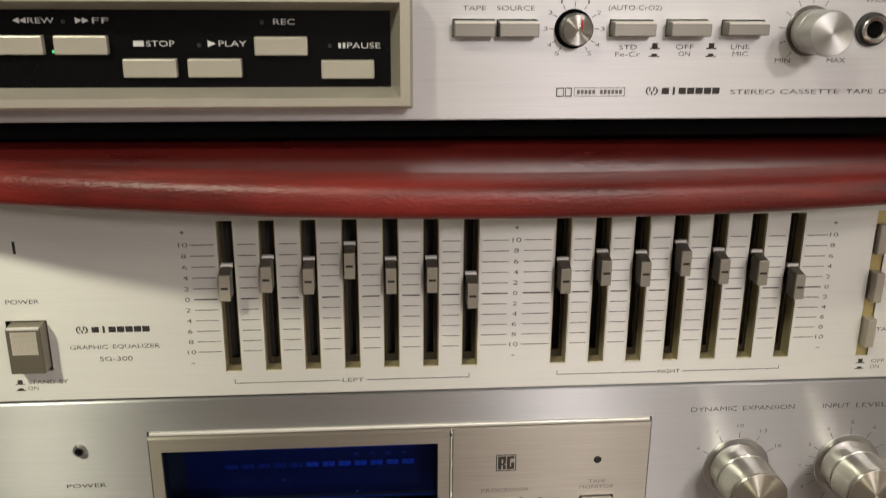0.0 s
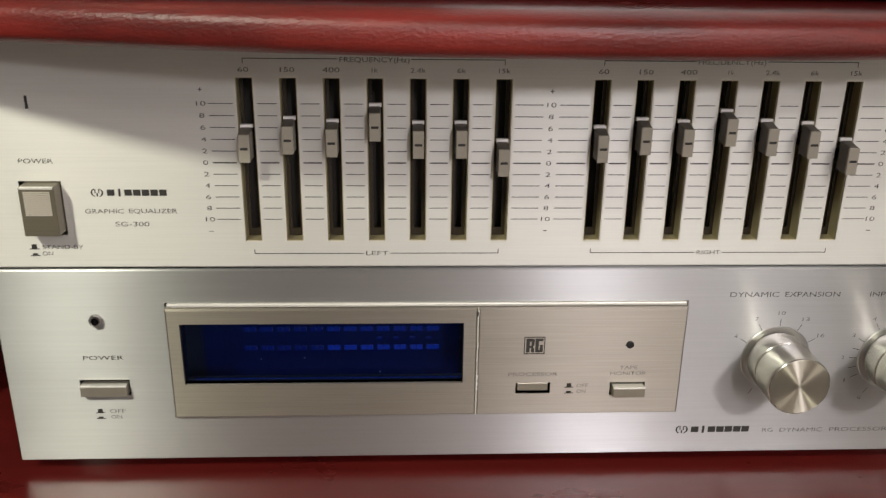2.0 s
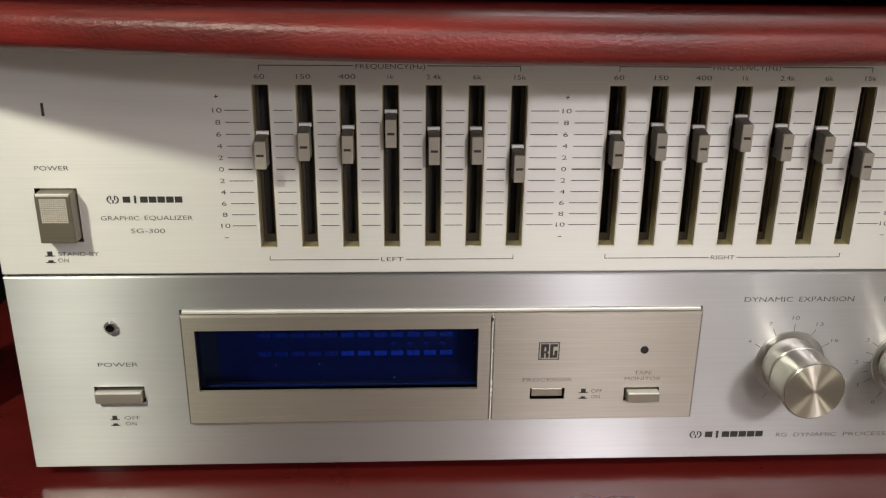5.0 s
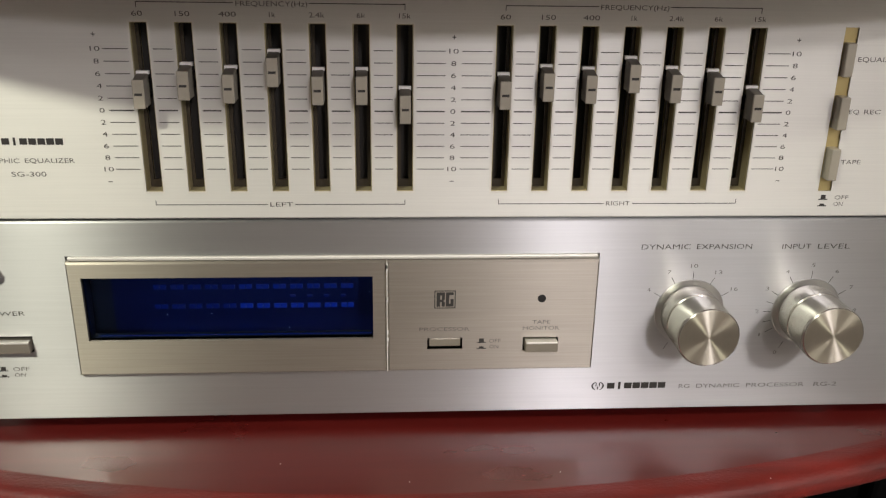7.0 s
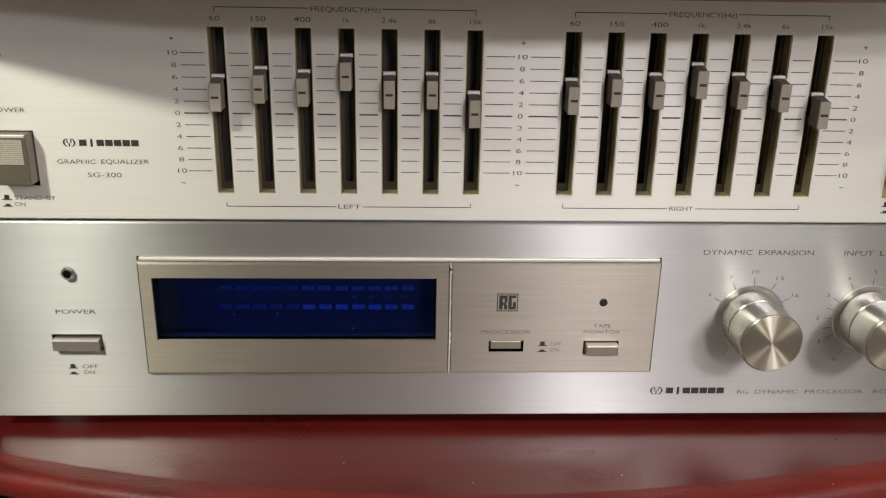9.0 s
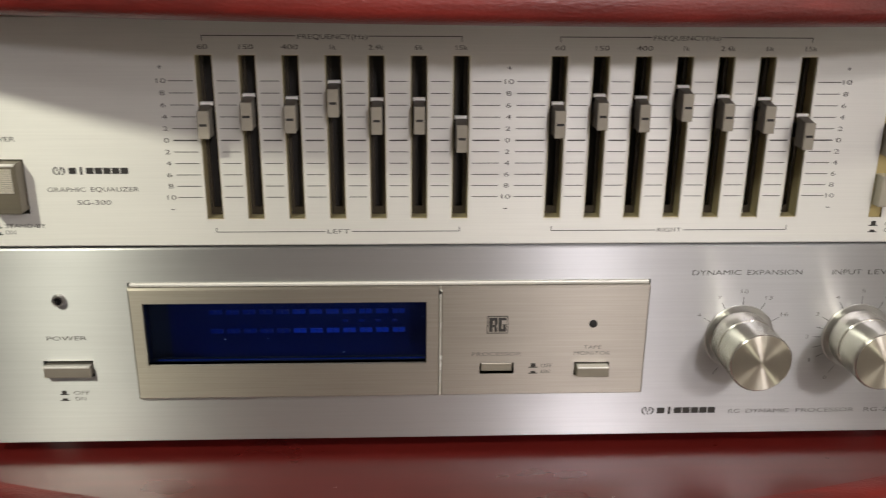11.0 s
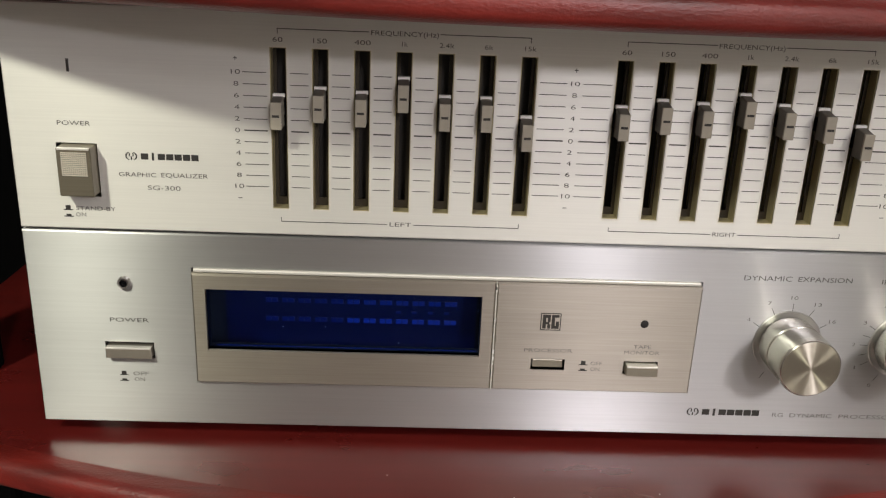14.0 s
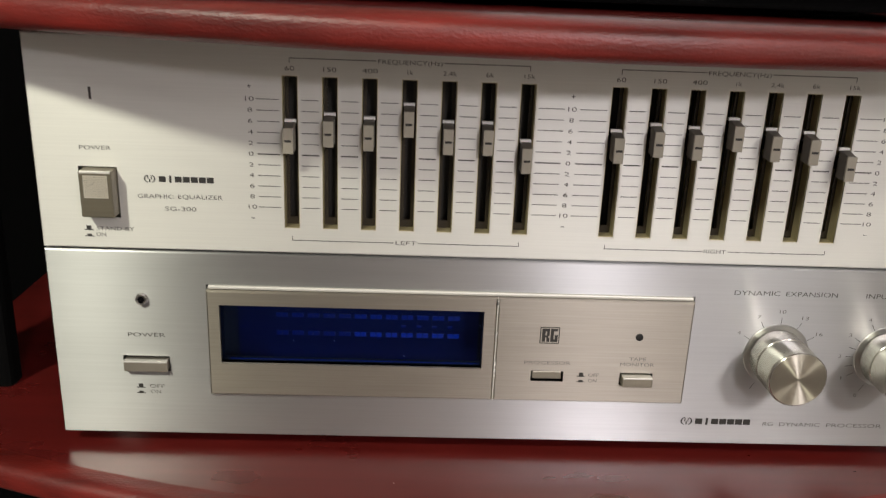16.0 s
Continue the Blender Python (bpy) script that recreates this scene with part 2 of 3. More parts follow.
def lathe(x, z, profile, sides=48):
    """Turns (radius, y) pairs round an axis along y."""
    bm = bmesh.new()
    rings = []
    for r, y in profile:
        if r <= 0:
            rings.append([bm.verts.new((x, y, z))])
        else:
            rings.append([bm.verts.new((x + r * math.cos(2 * math.pi * k / sides), y, z + ROUND * r * math.sin(2 * math.pi * k / sides))) for k in range(sides)])
    for a, b in zip(rings, rings[1:]):
        for k in range(sides):
            j = (k + 1) % sides
            if len(a) == 1:
                bm.faces.new((a[0], b[j], b[k]))
            elif len(b) == 1:
                bm.faces.new((a[k], a[j], b[0]))
            else:
                bm.faces.new((a[k], a[j], b[j], b[k]))
    bmesh.ops.recalc_face_normals(bm, faces=bm.faces)
    return bm


def plate(x0, x1, y, depth, z0, z1, holes=(), chamfer=0.5):
    """An upright plate with rectangular openings through it and a chamfered rim."""
    bm = bmesh.new()
    c = chamfer
    xs = sorted({x0 + c, x1 - c, *(v for h in holes for v in h[:2])})
    zs = sorted({z0 + c, z1 - c, *(v for h in holes for v in h[2:])})
    seen = {}

    def vert(*co):
        key = tuple(round(v, 4) for v in co)
        if key not in seen:
            seen[key] = bm.verts.new(co)
        return seen[key]

    def is_open(i, j):
        if not (0 <= i < len(xs) - 1 and 0 <= j < len(zs) - 1):
            return False
        mx, mz = (xs[i] + xs[i + 1]) / 2, (zs[j] + zs[j + 1]) / 2
        return any(h[0] < mx < h[1] and h[2] < mz < h[3] for h in holes)

    back = y + depth
    for i in range(len(xs) - 1):
        for j in range(len(zs) - 1):
            a, b, p, q = xs[i], xs[i + 1], zs[j], zs[j + 1]
            if not is_open(i, j):
                bm.faces.new([vert(a, y, p), vert(b, y, p), vert(b, y, q), vert(a, y, q)])
                continue
            for di, dj, u, v in ((-1, 0, (a, p), (a, q)), (1, 0, (b, q), (b, p)), (0, -1, (b, p), (a, p)), (0, 1, (a, q), (b, q))):
                if not is_open(i + di, j + dj):
                    bm.faces.new([vert(u[0], y, u[1]), vert(v[0], y, v[1]), vert(v[0], back, v[1]), vert(u[0], back, u[1])])
    loop = [(x, zs[0]) for x in xs] + [(xs[-1], z) for z in zs[1:]] + [(x, zs[-1]) for x in xs[-2::-1]] + [(xs[0], z) for z in zs[-2:0:-1]]

    def outer(p):
        return (x0 if p[0] == xs[0] else x1 if p[0] == xs[-1] else p[0], z0 if p[1] == zs[0] else z1 if p[1] == zs[-1] else p[1])

    for p, q in zip(loop, loop[1:] + loop[:1]):
        op, oq = outer(p), outer(q)
        bm.faces.new([vert(p[0], y, p[1]), vert(q[0], y, q[1]), vert(oq[0], y + c, oq[1]), vert(op[0], y + c, op[1])])
        bm.faces.new([vert(op[0], y + c, op[1]), vert(oq[0], y + c, oq[1]), vert(oq[0], back, oq[1]), vert(op[0], back, op[1])])
    bmesh.ops.recalc_face_normals(bm, faces=bm.faces)
    return bm


def frame_strip(x0, x1, y0, y1, z0, z1, w):
    """Four bars round an opening."""
    bm = bmesh.new()
    add_box(bm, x0, x0 + w, y0, y1, z0, z1)
    add_box(bm, x1 - w, x1, y0, y1, z0, z1)
    add_box(bm, x0 + w, x1 - w, y0, y1, z0, z0 + w)
    add_box(bm, x0 + w, x1 - w, y0, y1, z1 - w, z1)
    return bm


def tray(x0, x1, y, depth, z0, z1):
    """An open lining behind an opening: four walls and no front."""
    return frame_strip(x0 - 0.5, x1 + 0.5, y, y + depth, z0 - 0.5, z1 + 0.5, 0.5)


LETTERS = {}


def glyphs(body):
    """Flat mesh data of a word, its capitals one unit high, lower left at the origin."""
    if body not in LETTERS:
        curve = bpy.data.curves.new("letters", "FONT")
        curve.body, curve.resolution_u, curve.offset = body, 3, -0.004
        ob = new("letters", curve)
        bpy.context.view_layer.update()
        me = bpy.data.meshes.new_from_object(ob.evaluated_get(bpy.context.evaluated_depsgraph_get()))
        bpy.data.objects.remove(ob)
        LETTERS[body] = me
    return LETTERS[body]


CAP = max(v.co.y for v in glyphs("H").vertices)


def word(body, left, right, z, height, parent, y=0.0, material=None, name="printed_word"):
    """A printed word between two x, centred on z."""
    me = glyphs(body)
    bm = bmesh.new()
    bm.from_mesh(me)
    lo, hi = min(v.co.x for v in bm.verts), max(v.co.x for v in bm.verts)
    for v in bm.verts:
        v.co = ((left + (v.co.x - lo) / (hi - lo) * (right - left)), y - 0.08, z + (v.co.y / CAP - 0.5) * height)
    return part(name, bm, material or MID_INK, parent)


def bars(spans, parent, y=0.0, material=None, name="printed_marks"):
    """Flat printed marks, each from x0, x1, z0, z1."""
    bm = bmesh.new()
    for x0, x1, z0, z1 in spans:
        bm.faces.new([bm.verts.new(v) for v in ((x0, y - 0.08, z0), (x1, y - 0.08, z0), (x1, y - 0.08, z1), (x0, y - 0.08, z1))])
    return part(name, bm, material or INK, parent)


def each_bar(spans, parent, name, y=0.0, material=None):
    for span in spans:
        bars([span], parent, y, material, name)


def maker_mark(left, word_left, right, z, height, parent, y=0.0):
    """The maker's emblem and name as plain shapes."""
    h, w = height / 2, word_left - left - 1.4
    cx = left + w / 2
    bm = bmesh.new()
    for side in (-1, 1):
        pts = []
        for k in range(9):
            a = radians(70 - 17.5 * k)
            pts.append((cx + side * (0.25 + w / 2 * math.cos(a)), z + h * 1.15 * math.sin(a)))
        for (xa, za), (xb, zb) in zip(pts, pts[1:]):
            inner = [(cx + side * 0.2 + (px - cx - side * 0.2) * 0.72, z + (pz - z) * 0.86) for px, pz in ((xb, zb), (xa, za))]
            bm.faces.new([bm.verts.new((px, y - 0.08, pz)) for px, pz in ((xa, za), (xb, zb), *inner)])
    for x0, x1, z0, z1 in ((cx - 0.28, cx + 0.28, z - h, z - 0.1 * h), (cx - 0.95, cx - 0.5, z - 0.1 * h, z + 0.9 * h), (cx + 0.5, cx + 0.95, z - 0.1 * h, z + 0.9 * h)):
        bm.faces.new([bm.verts.new(v) for v in ((x0, y - 0.08, z0), (x1, y - 0.08, z0), (x1, y - 0.08, z1), (x0, y - 0.08, z1))])
    part("emblem", bm, INK, parent, "small dark emblem")
    span, step = [], (right - word_left) / 7
    for k in range(7):
        a, b = word_left + k * step + 0.22, word_left + (k + 1) * step - 0.22
        if k == 1:
            a, b = a + step * 0.3, b - step * 0.3
            span.append((a, b, z - h, z + h))
            continue
        span.append((a, b, z - h * 0.8, z + h * 0.8))
    each_bar(span, parent, "name_bar", y)


def push_symbol(x, z, parent, y=0.0):
    """The two little marks for a key that stands out and one that is pressed."""
    bars([(x - 1.9, x + 1.9, z - 1.05, z - 0.65), (x - 1.0, x + 1.0, z - 0.65, z + 1.0)], parent, y, name="key_out_mark")
    bars([(x - 1.9, x + 1.9, z - 3.75, z - 3.35), (x - 1.0, x + 1.0, z - 3.35, z - 2.6)], parent, y, name="key_in_mark")


# ---- the room that closes the place ----
def room_slab(name, x0, x1, y0, y1, z0, z1, material, label, category):
    tagged(part(name, box(x0, x1, y0, y1, z0, z1), material, None), label, category, kind="structure")


room_slab("floor", -2300, 2600, -3400, 900, -860, -800, FLOORING, "dark brown boards under the rack", "floor")
room_slab("ceiling", -2300, 2600, -3400, 900, 1760, 1800, WALL, "plain pale painted room ceiling", "ceiling")
room_slab("wall_north", -2300, 2600, 800, 900, -800, 1760, SHADE, "wall coloured near black for the shade behind the rack", "wall")
room_slab("wall_south", -2300, 2600, -3400, -3300, -800, 1760, WALL, "plain pale painted room wall", "wall")
room_slab("wall_west", -2300, -2200, -3300, 800, -800, 1760, WALL, "plain pale painted room wall", "wall")
room_slab("wall_east", 2500, 2600, -3300, 800, -800, 1760, WALL, "plain pale painted room wall", "wall")


# ---- the rack with its bowed shelves ----
FULL = 0.72  # below 1 the nose is fuller than a half ellipse


def shelf_mesh(z_low, z_edge, z_top, y_mid, x_mid, bow, nose, lean):
    """A board with a bowed, bull-nosed edging under a smooth top that begins at a crease."""
    bm = bmesh.new()
    r, zc = (z_edge - z_low) / 2, (z_edge + z_low) / 2
    rows = []
    cols = 72
    for k in range(cols + 1):
        x = -96 + 612 * k / cols
        y = y_mid + (x - x_mid) ** 2 / (2 * bow)
        n = Vector(((x - x_mid) / bow, -1)).normalized()
        ring = [(x, 330, z_low)]
        for a in range(-90, 91, 10):
            s, c = math.sin(radians(a)), max(0.0, math.cos(radians(a)))
            s, c = math.copysign(abs(s) ** FULL, s), c ** FULL
            ring.append((x + n.x * nose * c, y + n.y * nose * c, zc + r * s))
        lip = z_top - z_edge
        ring.append((x, y + 0.3 + lip * 0.9, z_top))
        ring.append((x, 330, z_top))
        rows.append([bm.verts.new((px, py, pz + lean * (px - 210))) for px, py, pz in ring])
    for a, b in zip(rows, rows[1:]):
        for k in range(len(a)):
            j = (k + 1) % len(a)
            f = bm.faces.new((a[k], b[k], b[j], a[j]))
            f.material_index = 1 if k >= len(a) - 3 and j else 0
    bm.faces.new(rows[0]), bm.faces.new(rows[-1][::-1])
    bmesh.ops.recalc_face_normals(bm, faces=bm.faces)
    return bm


LOW_TOP, UP_TOP, LEAN = -6.7, 189.1, -0.0063
rack = thing("audio_rack", 210, 140, -800, "mahogany-red wooden rack with bow-fronted shelves", "rack")
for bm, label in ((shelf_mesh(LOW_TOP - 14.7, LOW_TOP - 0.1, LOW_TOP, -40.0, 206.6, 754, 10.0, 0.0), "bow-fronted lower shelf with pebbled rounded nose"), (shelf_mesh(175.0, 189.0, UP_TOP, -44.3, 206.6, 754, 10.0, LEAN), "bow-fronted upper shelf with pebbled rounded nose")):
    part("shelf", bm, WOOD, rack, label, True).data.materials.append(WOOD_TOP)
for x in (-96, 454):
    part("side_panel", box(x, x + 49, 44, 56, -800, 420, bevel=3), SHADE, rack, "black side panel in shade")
part("back_panel", box(-78, 498, 330.5, 338, -800, 420), SHADE, rack, "rear board coloured near black for the shade there")
for x, y, z in ((201.6, -33.6, LOW_TOP), (345.1, -36.0, LOW_TOP), (64.8, -24.0, UP_TOP), (262.0, -30.0, LOW_TOP), (150.0, -22.0, LOW_TOP)):
    bm = bmesh.new()
    bmesh.ops.create_icosphere(bm, subdivisions=1, radius=0.22, matrix=Matrix.Translation((x, y, z + 0.1)))
    part("dust_speck", bm, WHITE, rack, "tiny pale dust speck")


# ---- graphic equalizer ----
def chassis(owner, x0, x1, y0, y1, z0, z1, paint=None):
    part("chassis", box(x0, x1, y0, y1, z0, z1, bevel=1.0), paint or BLACK, owner, "black sheet-metal case")


def foot(owner, x, y, z0, z1):
    bm = bmesh.new()
    bmesh.ops.create_cone(bm, cap_ends=True, segments=24, radius1=9, radius2=10, depth=z1 - z0, matrix=Matrix.Translation((x, y, (z0 + z1) / 2)))
    part("foot", bm, RUBBER, owner, "black rubber foot")


eq = thing("graphic_equalizer", 210, 130, 86.2, "silver brushed-metal graphic equalizer with fourteen sliders", "equalizer")
SLOTS = [104.5 + 16.0 * i for i in range(7)] + [237.5 + 16.0 * i for i in range(7)]
LEVELS = [135.7, 138.8, 137.8, 143.7, 137.3, 137.4, 130.6, 135.9, 138.9, 138.2, 142.2, 138.6, 137.7, 131.5]
S0, S1, HALF = 97.4, 160.0, 3.2
POWER = (17.6, 33.4, 100.0, 121.2)
SWITCHES = (366.9, 372.3, 97.2, 160.3)
part("front_panel", plate(0, 420, 0, 3.5, 86.7, 173.2, [(x - HALF, x + HALF, S0, S1) for x in SLOTS] + [POWER, SWITCHES]), EQ_ALU, eq, "pale silver brushed front panel")
chassis(eq, 4, 416, 16, 250, 87.0, 172.6)


def slider(x, z, owner):
    lining = part("slot_lining", frame_strip(x - HALF, x + HALF, 0.5, 11.2, S0, S1, 0.25), OLIVE, owner, "brown-gold lining of a slider slot")
    floor_bm = plate(x - HALF + 0.3, x + HALF - 0.3, 5.2, 0.8, S0 + 0.3, S1 - 0.3, [(x - 1.5, x + 1.5, S0 + 3.4, S1 - 1.2)], 0.1)
    part("slot_floor", floor_bm, BROWN, lining, "brown slot floor with a guide slit")
    # Backing sheet coloured near black for the shade deep in the slit.
    part("slit_shade", box(x - HALF, x + HALF, 11.3, 12.0, S0, S1), DARK, lining, "near-black sheet for the shaded depth behind the slit")
    part("slot_rim", frame_strip(x - HALF, x + HALF, 0.4, 1.6, S0, S1, 0.34), RIM, lining, "thin pale rim")
    # Pale matt frame: the gleam on the slot's cut edge, put into colour.
    part("slot_edge", frame_strip(x - HALF - 0.6, x + HALF + 0.6, -0.12, 0.4, S0 - 0.5, S1 + 0.5, 0.6), EDGE, lining, "pale frame for the lit cut edge of the slot")
    knob = part("slider_knob", wedge(x - 2.0, x + 2.0, z - 5.0, z + 5.0, -6.9, -0.6, 1.3, 0.15), SLIDER_BODY, owner, "dark grey slider knob with pale face")
    part("knob_face", box(x - 2.05, x + 2.05, -7.3, -6.4, z - 5.1, z + 5.1, bevel=0.2), SLIDER, knob, "pale grey face")
    part("index_line", box(x - 1.35, x + 1.35, -7.42, -7.2, z - 0.45, z + 0.45), INK, knob, "black index line")
    part("pointer", box(x - 2.3, x + 2.3, -0.7, 0.9, z + 5.8, z + 7.2, bevel=0.15), WHITE, knob, "white pointer tab")
    part("stem", box(x - 0.8, x + 0.8, 0.2, 11.0, z - 2.5, z + 2.5), BLACK, knob)


for x, z in zip(SLOTS, LEVELS):
    slider(x, z, eq)

# printed scale
ROWS_Z = [150.5 - 4.42 * k for k in range(11)]
lines = []
for k, z in enumerate(ROWS_Z):
    t = 0.26 if k == 5 else 0.15
    for first, last, a, b in ((0, 6, 90.9, 215.6), (7, 13, 221.8, 347.0)):
        edges = [a] + [v for x in SLOTS[first : last + 1] for v in (x - HALF - 1.3, x + HALF + 1.3)] + [b]
        for n in range(0, len(edges), 2):
            lines.append((edges[n], edges[n + 1], z - t, z + t))
each_bar(lines, eq, "scale_line", 0.0, MID_INK)
for x in (88.3, 218.7, 349.5):
    for k, z in enumerate(ROWS_Z):
        n = abs(10 - 2 * k)
        w = 1.75 if n == 10 else 0.95
        word(str(n), x - w, x + w, z, 1.7, eq, name="scale_number")
    bars([(x - 0.75, x + 0.75, 155.35, 155.65), (x - 0.15, x + 0.15, 154.75, 156.25)], eq, name="plus_sign")
    bars([(x - 0.8, x + 0.8, 101.35, 101.65)], eq, name="minus_sign")
for first, title in ((0, "LEFT"), (7, "RIGHT")):
    a, b = SLOTS[first], SLOTS[first + 6]
    mid = (a + b) / 2
    for x, f, w in zip(SLOTS[first : first + 7], ("60", "150", "400", "1k", "2.4k", "6k", "15k"), (1.9, 2.6, 3.1, 1.1, 2.8, 1.6, 2.2)):
        word(f, x - w, x + w, 162.8, 1.7, eq, name="frequency_number")
    t = 0.14
    bars([(a - t, a + t, 164.9, 166.6), (a - t, mid - 13.6, 166.6, 166.9)], eq, name="bracket")
    bars([(mid + 13.4, b + t, 166.6, 166.9), (b - t, b + t, 164.9, 166.6)], eq, name="bracket")
    word("FREQUENCY(Hz)", mid - 12.8, mid + 12.8, 166.5, 1.7, eq)
    half = 4.4 if first == 0 else 4.8
    bars([(a - t, a + t, 92.5, 94.1), (a - t, mid - half - 0.9, 92.2, 92.5)], eq, name="bracket")
    bars([(mid + half + 0.9, b + t, 92.2, 92.5), (b - t, b + t, 92.5, 94.1)], eq, name="bracket")
    word(title, mid - half, mid + half, 92.4, 1.7, eq)
maker_mark(44.3, 49.9, 72.8, 116.8, 3.0, eq)
word("GRAPHIC", 41.0, 55.6, 109.5, 1.7, eq), word("EQUALIZER", 57.6, 75.9, 109.6, 1.7, eq)
word("SG-300", 51.9, 64.8, 104.4, 1.8, eq)
word("POWER", 18.9, 31.6, 128.9, 1.7, eq)
push_symbol(19.8, 95.3, eq)
word("STAND-BY", 22.9, 38.5, 95.2, 1.6, eq), word("ON", 22.6, 26.6, 92.6, 1.6, eq)
part("indicator_slit", box(24.6, 25.6, -0.15, 0.4, 148.2, 153.0), DARK, eq, "narrow dark indicator slit")

# power key with its ribbed pad
part("key_well", tray(*POWER[:2], 0.4, 9, *POWER[2:]), OLIVE, eq)
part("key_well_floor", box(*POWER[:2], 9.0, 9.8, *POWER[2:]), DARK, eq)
key = part("power_key", wedge(19.9, 33.0, 101.8, 120.7, -5.6, 8, 0.2, 0.15), POWER_KEY, eq, "bronze metal power key with light painted along its top")
# Pale strip paints the light that the key's top catches.
part("lit_top_edge", box(20.3, 32.6, -5.75, -4.6, 119.8, 120.8, bevel=0.2), LEDGE, key, "pale strip painting the light along the top")
pad = bmesh.new()
for k in range(13):
    for n in range(13):
        x, z = 21.7 + 0.76 * n, 109.9 + 0.72 * k
        add_box(pad, x, x + 0.56, -6.0, -5.5, z, z + 0.52)
part("grip_pad", pad, MESHPAD, key, "fine chequered grip pad")

# three keys in a brass slot
part("switch_slot", tray(*SWITCHES[:2], 0.4, 5, *SWITCHES[2:]), GOLD, eq)
part("slot_floor", box(*SWITCHES[:2], 0.7, 2.0, *SWITCHES[2:]), GOLD, eq, "brass slot floor")
for z0, out in ((142.2, -2.0), (122.5, -4.0), (102.5, -3.6)):
    part("selector_key", box(367.7, 371.5, out, 4.5, z0, z0 + 12.6, bevel=0.45), SLIDER, eq, "narrow grey selector key")
for body, a, b, z in (("EQUALIZER", 373.8, 392.5, 148.6), ("EQ", 374.0, 378.0, 128.8), ("REC", 380.0, 386.7, 128.8), ("TAPE", 374.2, 382.3, 109.0)):
    word(body, a, b, z, 1.7, eq)
push_symbol(369.5, 94.7, eq)
word("OFF", 374.3, 380.0, 94.6, 1.6, eq), word("ON", 374.3, 378.1, 91.9, 1.6, eq)

# ---- dynamic processor ----
rg = thing("dynamic_processor", 210, 130, LOW_TOP, "silver dynamic processor with blue display and two knobs", "audio processor")
BAY = (67.0, 280.0, 20.8, 71.6)
KEYHOLE = (29.2, 49.6, 30.7, 37.8)
part("front_panel", plate(0, 420, 0, 4, 0, 85.6, [BAY, KEYHOLE]), RG_ALU, rg, "bright silver brushed front panel")
chassis(rg, 5, 415, 32, 260, 1.0, 84.8)
for x in (40, 380):
    for y in (45, 225):
        foot(rg, x, y, LOW_TOP, 1.0)
part("bay_ledge", box(BAY[0] + 0.9, BAY[1] - 0.8, -0.9, 4.0, 69.9, 71.5, bevel=0.5), LEDGE, rg, "polished ledge above the display plate")
WINDOW = (72.6, 187.5, 36.0, 63.2)
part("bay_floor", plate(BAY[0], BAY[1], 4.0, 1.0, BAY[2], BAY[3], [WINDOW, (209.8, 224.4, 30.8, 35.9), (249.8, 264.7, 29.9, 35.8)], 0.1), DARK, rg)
part("display_plate", plate(67.2, 193.1, -1.8, 3.2, 20.9, 69.6, [WINDOW], 0.7), PLATE, rg, "champagne brushed plate round the display")
part("control_plate", plate(193.4, 279.8, -1.8, 3.2, 20.9, 69.6, [(209.8, 224.4, 30.8, 35.9), (249.8, 264.7, 29.9, 35.8)], 0.7), PLATE, rg, "champagne brushed plate with two keys")
part("plate_seam", box(193.0, 193.5, -1.78, 1.0, 21.0, 69.5), LEDGE, rg, "thin pale seam between the plates")
chips = bmesh.new()
random.seed(5)
for k in range(16):
    z = 26 + 42 * random.random()
    add_box(chips, 193.0, 193.1 + 0.7 * random.random(), -1.95, -1.0, z, z + 0.5 + 1.6 * random.random())
part("chipped_edge", chips, WHITE, rg, "chipped white edge along the seam")

# display
part("display_frame", tray(*WINDOW[:2], -0.6, 5.0, *WINDOW[2:]), BLACK, rg)
cell = part("display_box", frame_strip(64, 197, 5.2, 24, 17, 72, 0.8), BLACK, rg, "black box behind the display window")
part("box_back", box(64, 197, 24.0, 24.8, 17, 72), BLACK, cell)
ground = part("display_ground", box(75.0, 187.5, 21.0, 22.0, 22.0, 55.6), NAVY, rg, "dark blue glowing display ground")
for z, lit in ((48.3, SEG_MID), (39.4, SEG_LIT)):
    for k in range(12):
        x = 92.8 + 7.3 * k
        for n in range(2):
            part("display_segment", box(x + 2.85 * n, x + 2.85 * n + 2.5, 20.2, 20.9, z - 0.95, z + 0.95), lit if 5 <= k else SEG_DIM, ground)
for x in (151.0, 158.3, 165.6, 172.9):
    part("display_mark", box(x, x + 2.2, 20.2, 20.9, 43.4, 44.3), SEG_DIM, ground)
# Blue reflection along the window's foot, made as a faintly glowing strip.
part("foot_reflection", box(WINDOW[0] + 3, WINDOW[1] - 1, 2.2, 2.7, WINDOW[2] + 0.15, WINDOW[2] + 0.35), SEG_DIM, ground, "glowing strip for the blue reflection at the display's foot")
bars([(103.8, 104.2, 45.8, 46.2), (121.6, 122.0, 46.1, 46.5), (152.7, 153.1, 39.6, 40.0), (186.0, 186.3, 55.0, 55.3)], ground, 1.3, WHITE, "dust_specks")
pane = part("display_pane", box(WINDOW[0], WINDOW[1], 0.6, 1.2, WINDOW[2], WINDOW[3]), GLASS, rg, "tinted display window")
pane.visible_shadow = False

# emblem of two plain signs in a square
bars([(212.5, 221.2, 49.1, 49.5), (212.5, 221.2, 56.5, 56.9), (212.5, 212.9, 49.1, 56.9), (220.8, 221.2, 49.1, 56.9)], rg, -1.8, name="emblem_border")
